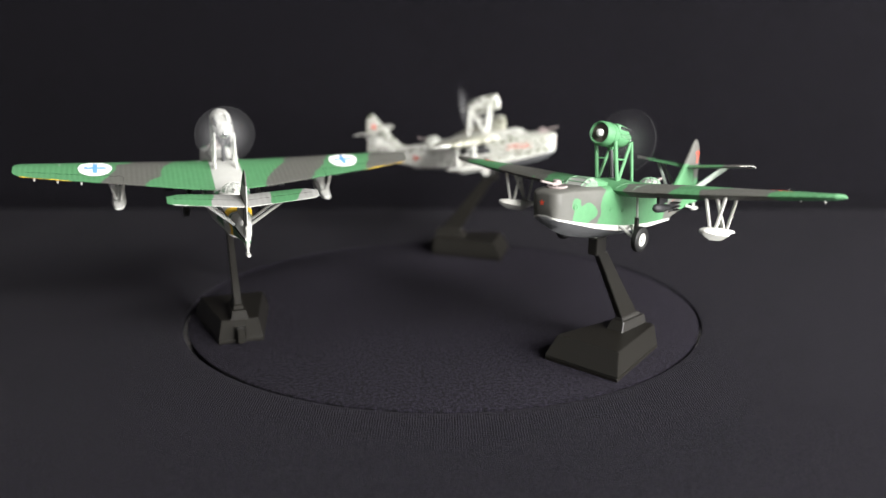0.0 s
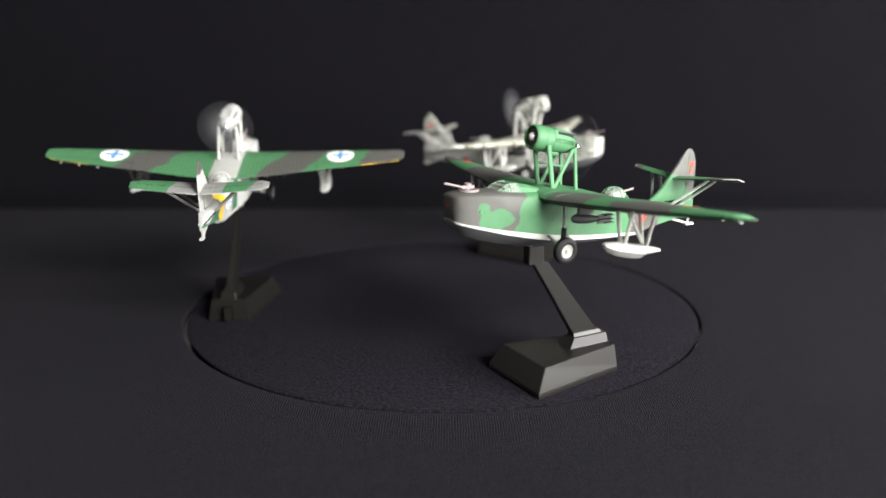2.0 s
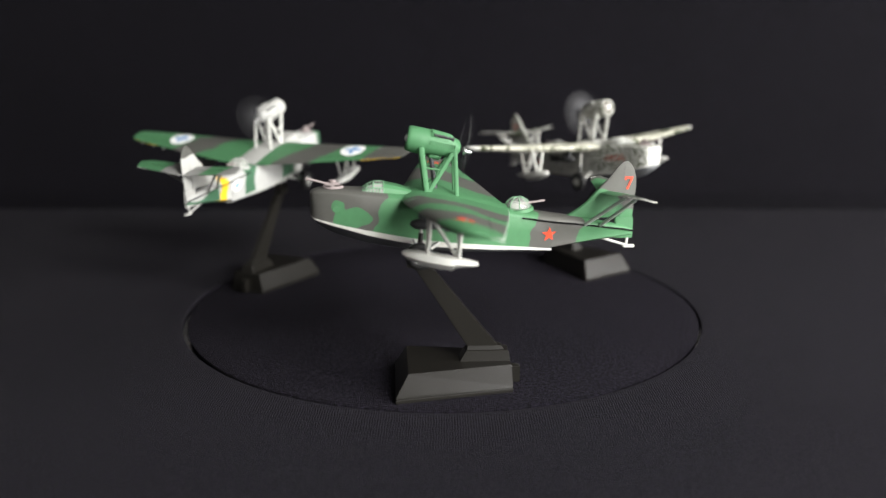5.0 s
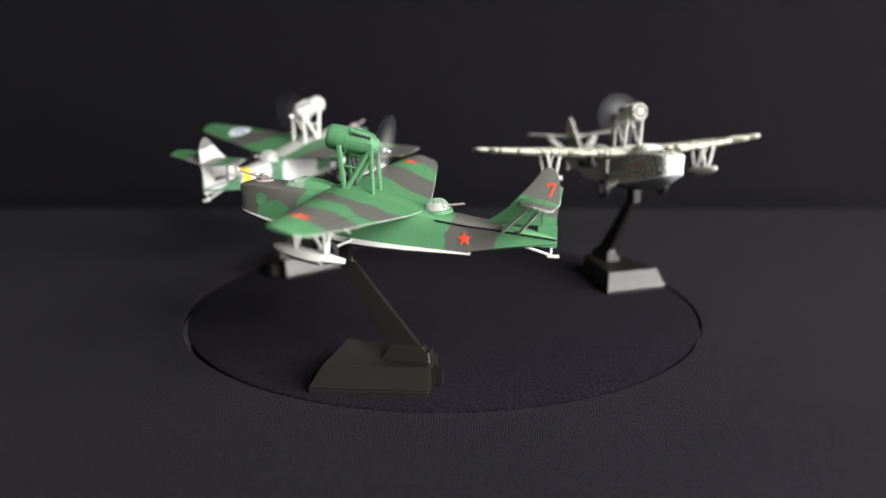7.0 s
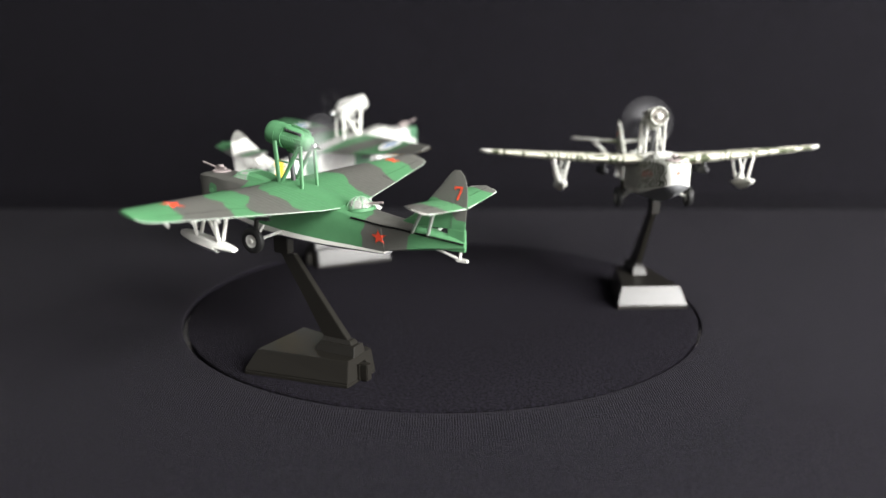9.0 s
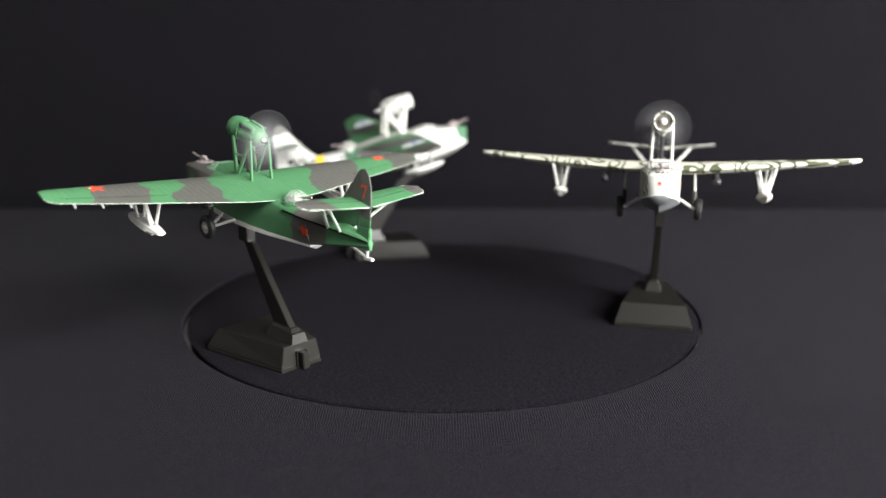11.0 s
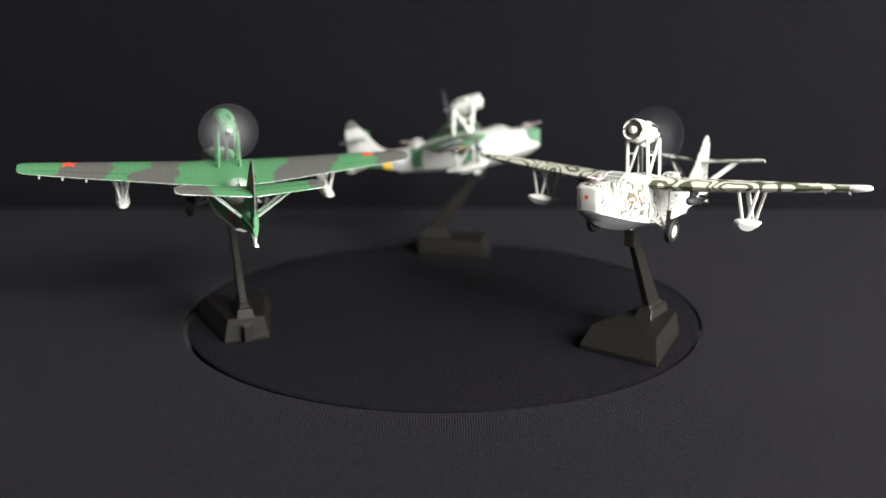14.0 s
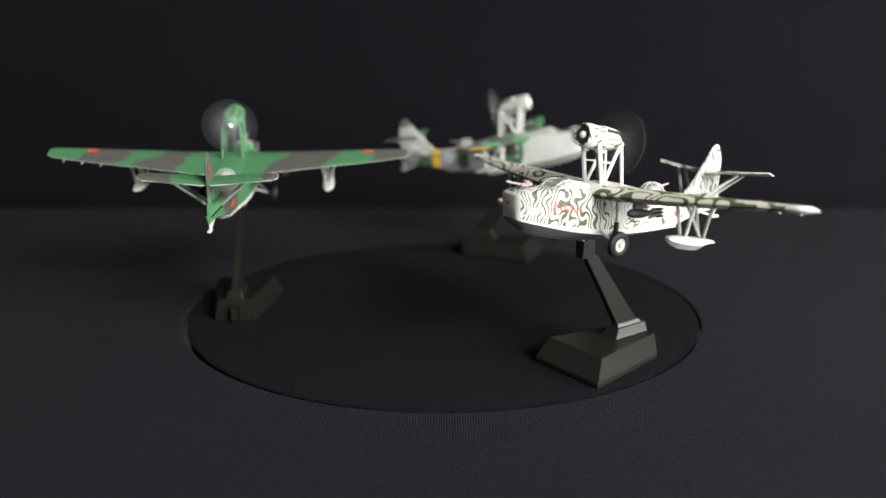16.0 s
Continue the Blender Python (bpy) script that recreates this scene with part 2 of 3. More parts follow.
def ground_sheet():
    """One sheet of dark cloth with a round opening for the disc, running back and up as the backdrop."""
    bm = bmesh.new()
    n = 128
    radii = [(98.2, -3.0), (98.2, -0.4), (98.5, 0.0), (99.4, 0.08), (101.5, 0.1), (110, 0.1), (125, 0.05), (150, 0.0), (186, 0.0)]
    rings = []
    for r, z in radii:
        rings.append([(r * math.sin(2 * math.pi * i / n) - 0.55, -r * math.cos(2 * math.pi * i / n) - 0.25, z) for i in range(n)])
    rows = [[bm.verts.new(p) for p in ring] for ring in rings]
    out = []
    for i in range(n):
        a = 2 * math.pi * i / n
        dx, dy = math.sin(a), -math.cos(a)
        k = min(650 / abs(dx) if abs(dx) > 1e-6 else 1e9, (620 / -dy) if dy < -1e-6 else (188 / dy if dy > 1e-6 else 1e9))
        out.append(bm.verts.new((dx * k, dy * k, 0)))
    rows.append(out)
    for a, b in zip(rows, rows[1:]):
        for i in range(n):
            j = (i + 1) % n
            bm.faces.new((a[i], a[j], b[j], b[i]))
    return bm


tagged(part("ground", ground_sheet(), table_cloth), "dark charcoal cloth spread over a table", "cloth", kind="structure")


def backdrop_sheet():
    bm = bmesh.new()
    rows = []
    for k in range(0, 9):
        z = (-6.0, 2, 6, 11, 16, 60, 150, 320, 560)[k]
        y = 188.3 + (6, 4.5, 2.6, 1.2, 0.6, 1.5, 3, 8, 14)[k]
        rows.append([(x, y + 0.8 * math.sin(x * 0.011 + k), z) for x in range(-660, 661, 40)])
    return loft(rows, closed=False, caps=False, bm=bm)


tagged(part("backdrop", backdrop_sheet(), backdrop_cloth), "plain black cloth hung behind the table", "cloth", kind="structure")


def room_shell():
    """Plain walls, floor and ceiling of the room round the table."""
    bm = block(-900, 900, -950, 420, -700, 1100)
    return bm


room_paint = material("room_paint", (0.3, 0.295, 0.29), 0.8)
_v, _s = object_space(room_paint)
bump(room_paint, noise_of(room_paint, _v, 60.0, 4.0), 0.1, 0.002)
tagged(part("wall_room", room_shell(), room_paint, smooth=0), "plain grey walls closing the room", "wall", kind="structure")

disc = thing("turntable", "round turntable disc covered with dark fuzzy cloth", "turntable")
disc_body = lathe([(-6, 60), (-6, DISC_R - 1.5), (-1.2, DISC_R), (-0.35, DISC_R - 0.12), (0, DISC_R - 0.9), (0, 60), (0, 2)], (0, 0, 0), (0, 0, 1), 128)
part("top_cover", disc_body, nap_cloth, disc, "dark fuzzy cloth cover")
part("platter", lathe([(-16, 40), (-16, 96), (-15.5, 96.4), (-6.4, 96.4), (-6.05, 96), (-6.05, 40)], (0, 0, 0), (0, 0, 1), 96), black_plastic, disc, "black plastic platter under the cloth")


# ---- display stand ----
def stand():
    s = thing("display_stand", "black plastic display stand with a leaning arm on a wedge base", "stand", "stands on the turntable")

    def ring(z, fx, fy, rx, ry):
        return [(-fx, fy, z), (fx, fy, z), (rx, ry, z), (-rx, ry, z)]
    bm = loft([ring(0, 13.6, 20.4, 7.5, -14.1), ring(1.05, 13.6, 20.4, 7.5, -14.1)])
    bmesh.ops.bevel(bm, geom=bm.edges[:], offset=0.15, segments=1, affect="EDGES")
    part("foot", bm, black_plastic, s, smooth=0)
    part("groove", loft([ring(0.95, 13.2, 20.0, 7.2, -13.8), ring(1.6, 13.2, 20.0, 7.2, -13.8)]), black_plastic, s, smooth=0)
    bm = loft([ring(1.35, 13.6, 20.5, 7.5, -14.05), ring(1.75, 13.55, 20.4, 7.4, -14.0), ring(8.2, 11.3, 16.7, 6.1, -13.7)])
    bmesh.ops.bevel(bm, geom=bm.edges[:], offset=0.16, segments=2, affect="EDGES")
    part("base", bm, black_plastic, s, smooth=0)
    bm = loft([ring(8.1, 3.05, 1.35, 3.05, -13.66), ring(8.3, 3.0, 1.2, 3.0, -13.62), ring(11.25, 2.3, -0.6, 2.3, -13.2)])
    bmesh.ops.bevel(bm, geom=bm.edges[:], offset=0.12, segments=1, affect="EDGES")
    part("step", bm, black_plastic, s, smooth=0)
    bm = loft([ring(11.2, 1.8, -0.85, 1.8, -12.1), ring(12.5, 1.35, -1.1, 1.35, -11.0)])
    bmesh.ops.bevel(bm, geom=bm.edges[:], offset=0.1, segments=1, affect="EDGES")
    part("collar", bm, black_plastic, s, smooth=0)
    arm = [(12.3, -1.0, -10.3, 1.2), (24.5, 6.6, -0.4, 1.1), (36.8, 14.5, 9.3, 1.0)]
    bm = loft([[(-w, f, z), (w, f, z), (w, r, z), (-w, r, z)] for z, f, r, w in arm])
    bmesh.ops.bevel(bm, geom=bm.edges[:], offset=0.2, segments=2, affect="EDGES")
    part("arm", bm, black_plastic, s, smooth=0)
    bm = loft([[(-w, 16.6, z), (w, 16.6, z), (w, 11.2, z), (-w, 11.2, z)] for z, w in ((36.7, 1.55), (42.0, 1.6))])
    bmesh.ops.bevel(bm, geom=bm.edges[:], offset=0.22, segments=2, affect="EDGES")
    part("head", bm, black_plastic, s, smooth=0)
    for y in (12.6, 15.2):
        part("pin", lathe([(0, 0.55), (2.4, 0.55)], (0, y, 41.6), (0, 0, 1), 10), steel, s, "small metal pin")
    part("clip", block(-1.25, 1.25, -17.0, -13.2, 0.5, 5.7, 0.25), black_plastic, s)
    for x in (-1.75, 1.75):
        part("clip_rib", block(x - 0.22, x + 0.22, -14.7, -13.2, 0.6, 5.9, 0.1), black_plastic, s)
    return s


# ---- the flying boat ----
# hull stations: y, half width at deck edge, deck centre z, deck edge z, half width at chine, paint line z, chine z, keel z
HULL = [(42.6, 1.7, 59.2, 58.7, 1.4, 53.4, 53.0, 52.5), (42.45, 2.6, 59.6, 59.0, 2.3, 53.1, 52.7, 52.0), (42.0, 3.6, 59.9, 59.2, 3.3, 52.8, 52.4, 51.3), (41.2, 4.35, 60.1, 59.4, 4.1, 52.5, 52.0, 50.4),
        (40, 4.9, 60.3, 59.5, 4.7, 52.2, 51.7, 49.5), (38, 5.4, 60.4, 59.6, 5.3, 51.7, 51.1, 48.2), (35.5, 5.75, 60.4, 59.5, 5.7, 51.1, 50.4, 47.1),
        (33, 6.0, 60.3, 59.3, 6.0, 50.5, 49.7, 46.2), (27, 6.6, 60.0, 58.6, 6.6, 49.3, 48.0, 44.5), (20, 6.8, 59.4, 57.6, 6.8, 47.9, 46.4, 43.0),
        (14, 6.8, 58.8, 56.8, 6.8, 46.8, 45.2, 42.2), (8, 6.8, 58.2, 56.2, 6.7, 45.9, 44.3, 41.6), (0, 6.6, 57.0, 55.2, 6.4, 45.0, 43.6, 41.1),
        (-8, 6.2, 55.2, 53.6, 5.7, 44.2, 43.0, 40.8), (-16, 5.5, 53.6, 52.0, 4.1, 43.3, 42.4, 40.8), (-25.6, 4.5, 52.1, 50.4, 2.5, 42.2, 41.7, 40.8)]
AFT = [(-25.6, 4.5, 52.1, 50.4, 2.7, 44.6, 42.7, 41.9), (-32, 3.6, 51.2, 49.6, 2.3, 45.6, 43.7, 42.9), (-40, 2.5, 49.8, 48.4, 1.7, 46.2, 44.8, 44.0),
       (-47, 1.5, 48.2, 47.4, 1.2, 46.4, 45.5, 44.8), (-49.8, 0.8, 47.2, 46.8, 0.7, 46.3, 45.7, 45.2)]


def hull_ring(y, w, dz, ez, cw, pz, cz, kz, kind):
    """One cross-section: the painted upper hull, the strip along the chine, or the planing bottom."""
    if kind == "upper":
        pts = [(cw, pz), (w + (cw - w) * 0.5, (pz + ez) / 2), (w, ez), (w * 0.93, ez + (dz - ez) * 0.42), (w * 0.72, ez + (dz - ez) * 0.8), (w * 0.35, dz), (0, dz)]
    elif kind == "strip":
        pts = [(cw, pz), (cw + 0.06, pz), (cw + 0.06, cz), (cw * 0.8, cz - 0.02), (0, cz)]
    elif kind == "bottom":
        pts = [(cw, cz + 0.05), (cw, cz), (cw * 0.6, cz + (kz - cz) * 0.5), (0, kz)]
    else:
        pts = [(cw, pz), (cw, cz), (cw * 0.6, cz + (kz - cz) * 0.5), (0, kz)]
    return [(x, y, z) for x, z in pts] + [(-x, y, z) for x, z in pts[-2::-1]]


def hull_side(y, z):
    """Half width of the hull at y, z."""
    w, dz, ez, cw, pz, cz, kz = lerp_table(HULL if y > -25.6 else AFT, y)
    return cw + (w - cw) * min(1, max(0, (z - pz) / (ez - pz)))


# wing stations: x, leading-edge y, leading z, trailing y, trailing z, thickness
WING = [(5.0, 17.5, 57.8, -12.5, 54.0, 4.6), (12, 16.8, 57.7, -11.6, 54.3, 4.6), (30, 14.0, 58.6, -8.5, 55.9, 4.0), (48, 10.8, 59.7, -5.0, 57.4, 3.1), (59.5, 8.4, 60.5, -2.8, 58.5, 2.3),
        (63.4, 7.4, 60.8, -1.7, 58.9, 1.9), (64.8, 6.2, 60.9, -0.7, 59.3, 1.5), (65.4, 4.6, 60.9, 0.6, 59.8, 0.8)]
FOIL = [(0, 0), (0.02, 0.13), (0.08, 0.32), (0.2, 0.5), (0.36, 0.56), (0.58, 0.44), (0.8, 0.22), (1, 0.03), (1, -0.03), (0.75, -0.2), (0.45, -0.36), (0.2, -0.38), (0.07, -0.26), (0.015, -0.1)]


def wing_ring(x, ly, lz, ty, tz, th):
    return [(x, ly + (ty - ly) * k, lz + (tz - lz) * k + h * th) for k, h in FOIL]


def wing_at(x):
    rows = [(-r[0], *r[1:]) for r in WING]
    return lerp_table(rows, -abs(x))


def wing_top(x, y):
    ly, lz, ty, tz, th = wing_at(x)
    k = min(1, max(0, (ly - y) / (ly - ty)))
    up = FOIL[:8]
    for (a, ha), (b, hb) in zip(up, up[1:]):
        if k <= b:
            return lz + (tz - lz) * k + th * (ha + (hb - ha) * (k - a) / (b - a))
    return tz


def outline_sheet(points, place, cuts=3):
    """A thin mark: a flat outline (two numbers a point), cut fine and laid on a surface by place()."""
    bm = bmesh.new()
    bm.faces.new([bm.verts.new((a, b, 0)) for a, b in points])
    bm.normal_update()
    bmesh.ops.triangulate(bm, faces=bm.faces[:], ngon_method="EAR_CLIP")
    bmesh.ops.subdivide_edges(bm, edges=bm.edges[:], cuts=cuts, use_grid_fill=True)
    for v in bm.verts:
        v.co = Vector(place(v.co.x, v.co.y))
    return bm


def star(r):
    return [(math.sin(math.pi * i / 5) * (r if i % 2 == 0 else r * 0.4), math.cos(math.pi * i / 5) * (r if i % 2 == 0 else r * 0.4)) for i in range(10)]


def round_outline(r, n=28):
    return [(r * math.cos(2 * math.pi * i / n), r * math.sin(2 * math.pi * i / n)) for i in range(n)]


def cross_outline(a, w):
    return [(w, w), (w, a), (-w, a), (-w, w), (-a, w), (-a, -w), (-w, -w), (-w, -a), (w, -a), (w, -w), (a, -w), (a, w)]


SEVEN = [(-1.5, 2.2), (1.5, 2.2), (1.5, 1.6), (-0.2, -2.2), (-0.95, -2.2), (0.75, 1.55), (-0.9, 1.55), (-0.9, 1.0), (-1.5, 1.0)]
PROP_HUB = Vector((0, -0.5, 70.2))


def flying_boat(paint):
    """One model. paint: the materials of its scheme."""
    a = thing("model_flying_boat", paint["label"], "model aircraft", "model flying boats")
    part("hull", loft([hull_ring(*r, "upper") for r in HULL]), paint["hull"], a)
    part("chine_strip", loft([hull_ring(*r, "strip") for r in HULL]), paint["strip"], a)
    part("planing_bottom", loft([hull_ring(*r, "bottom") for r in HULL]), paint["bottom"], a)
    aft = [hull_ring(*r, "upper") + hull_ring(*r, "all")[-2:0:-1] for r in AFT]
    part("tail_boom", loft(aft), paint["hull"], a)
    for sgn in (-1, 1):
        bm = bmesh.new()
        edge = [(sgn * (w + 0.06), y, ez - 0.1) for y, w, dz, ez, *_ in [(-16.5, *lerp_table(HULL, -16.5))] + [r for r in HULL if r[0] < -17] + AFT[1:]]
        for p, q in zip(edge, edge[1:]):
            tube(p, q, 0.25, n=6, bm=bm)
        part("seam", bm, joint_black, a, "dark joint line")
    # wings, each with its fuel and aileron fittings
    for sgn in (-1, 1):
        w = part("wing", loft([[(sgn * p[0], p[1], p[2]) for p in wing_ring(*r)] for r in WING]), paint["wing"], a)
        if sgn < 0:
            for x in (45.4, 52.3, 59.0):
                ly, lz, ty, tz, th = wing_at(x)
                part("aileron_hinge", tube((sgn * x, ty + 1.4, tz - 0.15), (sgn * x, ty + 0.1, tz - 1.05), 0.3, n=6), paint["strut"], w)
        pts = []
        for k in range(9):
            x = 33 + k * 3.6
            ly, lz, ty, tz, th = wing_at(x)
            y = ly + (ty - ly) * 0.77
            pts.append((sgn * x, y, wing_top(x, y) + 0.01))
        x = 33
        ly, lz, ty, tz, th = wing_at(x)
        pts = [(sgn * x, ty + 0.1, wing_top(x, ty + 0.1) + 0.01)] + pts
        bm = bmesh.new()
        for p, q in zip(pts, pts[1:]):
            tube(p, q, 0.045, n=4, bm=bm)
        part("aileron_gap", bm, joint_black, w, "dark gap round the aileron")
        for x, y0 in ((7.2, 16.6), (12.4, 16.4)):
            bm = bmesh.new()
            pts = [(sgn * (x + 1.6 * (k / 6) ** 2), y0 - k * 0.9, wing_top(x, y0 - k * 0.9) + 0.0) for k in range(7)]
            for p, q in zip(pts, pts[1:]):
                tube(p, q, 0.08, n=4, bm=bm)
            part("wing_joint", bm, paint["canopy"], w, "pale worn joint line")
        if paint["marks"] != "disc":
            bm = bmesh.new()
            rear = [(sgn * r[0], r[3] - 0.02, r[4]) for r in WING]
            for p, q in zip(rear, rear[1:]):
                tube(p, q, 0.09, n=5, bm=bm)
            part("trailing_edge", bm, paint["tailstrut"], w, "pale worn trailing edge")
        part("wing_horn", tube((sgn * 52, 4.6, wing_top(52, 4.6) - 0.05), (sgn * 52, 4.4, wing_top(52, 4.6) + 0.25), 0.18, n=6), paint["strut"], w)
    # centre section between the wings
    rows = []
    for r in ((-5.0,) + WING[0][1:], (0,) + WING[0][1:], (5.0,) + WING[0][1:]):
        rows.append([(p[0], p[1], p[2] + (0.8 if r[0] == 0 else 0)) for p in wing_ring(*r)])
    part("centre_section", loft(rows), paint["centre"], a)
    # fin and rudder: y leading, y trailing, z, half thickness
    fin = [(-27.6, -49.6, 50.6, 0.5), (-30.4, -49.7, 51.5, 0.75), (-32.0, -49.75, 52.4, 0.85), (-33.6, -49.8, 53.4, 0.8), (-36.2, -50.0, 55.5, 0.75), (-39.6, -50.3, 59.3, 0.65), (-42.4, -50.2, 62.3, 0.55), (-44.4, -49.5, 64.8, 0.4), (-45.6, -48.6, 66.1, 0.28), (-46.6, -47.8, 66.7, 0.15)]
    part("fin", loft([[(0, l, z), (h * 0.75, l - (l - t) * 0.03, z), (h, l - (l - t) * 0.14, z), (h * 0.85, l - (l - t) * 0.6, z), (0.14, t, z), (-0.14, t, z), (-h * 0.85, l - (l - t) * 0.6, z), (-h, l - (l - t) * 0.14, z), (-h * 0.75, l - (l - t) * 0.03, z)] for l, t, z, h in fin]), paint["fin"], a)
    part("rudder_foot", block(-0.55, 0.55, -49.9, -44.5, 44.4, 50.6, 0.2), paint["fin"], a)
    # tailplane halves: x, leading y, trailing y, z
    for sgn in (-1, 1):
        st = [(0.4, -39.6, -50.2, 57.3, 0.7), (8, -40.2, -50.2, 58.0, 0.6), (15, -41.0, -50.0, 58.6, 0.5), (18.6, -42.0, -49.8, 58.9, 0.45), (20.4, -43.9, -49.4, 59.0, 0.32), (21.5, -45.2, -48.2, 59.1, 0.15)]
        rings = []
        for x, l, t, z, h in st:
            rings.append([(sgn * x, l, z + 0.5), (sgn * x, l - (l - t) * 0.25, z + 0.4 + h), (sgn * x, l - (l - t) * 0.65, z - 0.2 + h * 0.8), (sgn * x, t, z - 0.75 + 0.1),
                          (sgn * x, t, z - 0.75 - 0.1), (sgn * x, l - (l - t) * 0.65, z - 0.2 - h * 0.6), (sgn * x, l - (l - t) * 0.25, z + 0.4 - h * 0.7)])
        part("tailplane", loft(rings), paint["stab"], a)
        if paint["marks"] == "white":
            part("tailplane_tip", loft([[(p[0] + sgn * 0.08, -45.8 + (p[1] + 45.8) * 1.04, p[2] + (0.06 if k < 4 else -0.06)) for k, p in enumerate(r)] for r in rings[-3:]]), white_paint, a, "white tip of the tailplane")
        part("tail_strut", tube((sgn * 3.0, -35.0, 49.0), (sgn * 12.0, -43.6, 58.2), 0.5, n=6), paint["tailstrut"], a)
        part("tail_strut", tube((sgn * 2.4, -39.6, 48.6), (sgn * 12.0, -46.6, 57.7), 0.5, n=6), paint["tailstrut"], a)
        line = tube((sgn * 1.0, -46.4, 57.75), (sgn * 19.6, -46.6, 59.25), 0.05, n=4)
        part("trailing_edge", tube((sgn * 0.8, -50.25, 56.55), (sgn * 20.0, -49.7, 58.2), 0.16, n=5), paint["tailstrut"], a, "pale worn trailing edge")
        if paint["marks"] == "seven":
            bm = bmesh.new()
            rim = [(sgn * 18.6, -42.0, 59.4), (sgn * 20.45, -43.9, 59.45), (sgn * 21.5, -45.3, 59.4), (sgn * 21.45, -48.2, 58.6), (sgn * 20.4, -49.4, 58.3)]
            for p, q in zip(rim, rim[1:]):
                tube(p, q, 0.12, n=5, bm=bm)
            part("tip_rim", bm, white_paint, a, "pale rim of the tailplane tip")
        part("elevator_gap", line, joint_black, a, "dark hinge line")
        part("rudder_gap", tube((sgn * 0.62, -45.6, 50.6), (sgn * 0.36, -46.8, 65.2), 0.07, n=4), dark_metal, a, "dark hinge line")
        # round hatch on the bow side
        hx = hull_side(35.2, 55.2)
        part("hatch", lathe([(0, 0.9), (0.14, 0.9), (0.18, 0.75), (0.06, 0.65), (0.06, 0.1)], (sgn * hx, 35.2, 55.2), (sgn, 0, 0), 16), paint["hull"], a)
        for yy, zz in ((18.6, 52.4), (12.0, 51.0)):
            part("hatch", lathe([(0, 0.6), (0.1, 0.6), (0.12, 0.45), (0.04, 0.4), (0.04, 0.1)], (sgn * hull_side(yy, zz), yy, zz), (sgn, 0, 0), 12), paint["hull"], a)
    # tail skid
    part("skid_leg", tube((0, -40.5, 44.6), (0, -49.0, 42.0), 0.4, n=6), paint["float"], a)
    part("skid_leg", tube((0, -48.6, 45.6), (0, -48.2, 42.3), 0.4, n=6), paint["float"], a)
    part("skid_shoe", block(-0.6, 0.6, -50.7, -47.3, 41.6, 42.4, 0.15), paint["float"], a)
    # engine nacelle on its pylon
    d = Vector((0, -0.977, -0.213))
    o = Vector((0, 15.5, 74.0))
    cowl = part("engine_cowl", lathe([(1.0, 2.7), (0.25, 2.9), (0, 3.15), (0.2, 3.4), (1.0, 3.6), (3.6, 3.7), (6.0, 3.6), (6.15, 3.35), (8.8, 3.25), (12.2, 2.95), (14.4, 2.3), (15.2, 1.2)], o, d, 28), paint["cowl"], a)
    for h, r in ((3.4, 3.76), (5.9, 3.68)):
        part("cowl_band", lathe([(h, r - 0.2), (h, r), (h + 0.25, r), (h + 0.25, r - 0.2)], o, d, 28), paint["cowl"], cowl)
    part("radiator", lathe([(0.9, 2.75), (1.05, 0.7), (1.06, 0.2)], o, d, 20), radiator_brown, a, "dark brown radiator face")
    part("nose_cap", lathe([(-0.6, 0.25), (-0.4, 0.8), (0.2, 1.2), (1.2, 1.25)], o, d, 16), cap_metal, a, "bright metal cap")
    for sgn in (-1, 1):
        u = Vector((sgn, 0, 0))
        up = Vector((0, -0.213, 0.977))
        bank = part("cylinder_bank", bmesh_bank(o, d * 0.92, u, up), paint["cowl"], a)
        part("exhaust_slot", tube(o + d * 7.2 + u * 2.5 + up * 2.45, o + d * 12.8 + u * 2.3 + up * 2.2, 0.5, n=6), dark_metal, bank, "dark slot of the exhausts")
        for i in range(6):
            c = o + d * (7.6 + i * 0.98) + u * 2.4 + up * 2.5
            part("exhaust", tube(c, c + u * 0.75 + up * 0.25, 0.3, n=6), dark_metal, bank, "dark exhaust stub")
        for i in range(12):
            c = o + d * (6.6 + i * 0.62) + u * (3.3 - i * 0.035) + up * 0.4
            part("louvre", tube(c - up * 0.7, c + up * 0.5, 0.2, n=4), paint["cowl"], bank)
        # pylon struts of this side
        part("pylon_strut", tube((sgn * 3.3, 11.7, 71.6), (sgn * 3.5, 10.2, 59.0), 0.5, n=8, flat=1.6), paint["pylon"], a)
        part("pylon_strut", tube((sgn * 3.2, 2.3, 70.4), (sgn * 3.65, 1.8, 57.2), 0.45, n=8, flat=1.4), paint["pylon"], a)
        part("pylon_brace", tube((sgn * 3.2, 2.9, 69.9), (sgn * 3.5, 9.7, 59.2), 0.42, n=8, flat=1.6), paint["pylon"], a)
        part("pylon_bar", tube((sgn * 3.4, 11.1, 66.0), (sgn * 3.35, 5.7, 65.2), 0.3, n=6), paint["pylon"], a)
    part("oil_cooler", lathe([(0, 0.6), (0.4, 1.1), (3.2, 1.1), (3.8, 0.5)], (0, 9.6, 69.4), (0, -0.977, -0.213), 12), paint["cowl"], a)
    part("pylon_pipe", tube((0, 8.8, 69.0), (0, 7.6, 58.8), 0.7, n=8), dark_metal, a, "dark pipe up to the engine")
    # propeller: hub and the sheer disc of its whirling blades
    prop = part("propeller", lathe([(-0.2, 1.0), (0.3, 1.05), (0.6, 0.6), (1.6, 0.5), (2.2, 0.15)], (0, 0, 0), (0, -1, 0), 14), steel, a, "whirling propeller")
    prop.matrix_basis = PROP_POSE
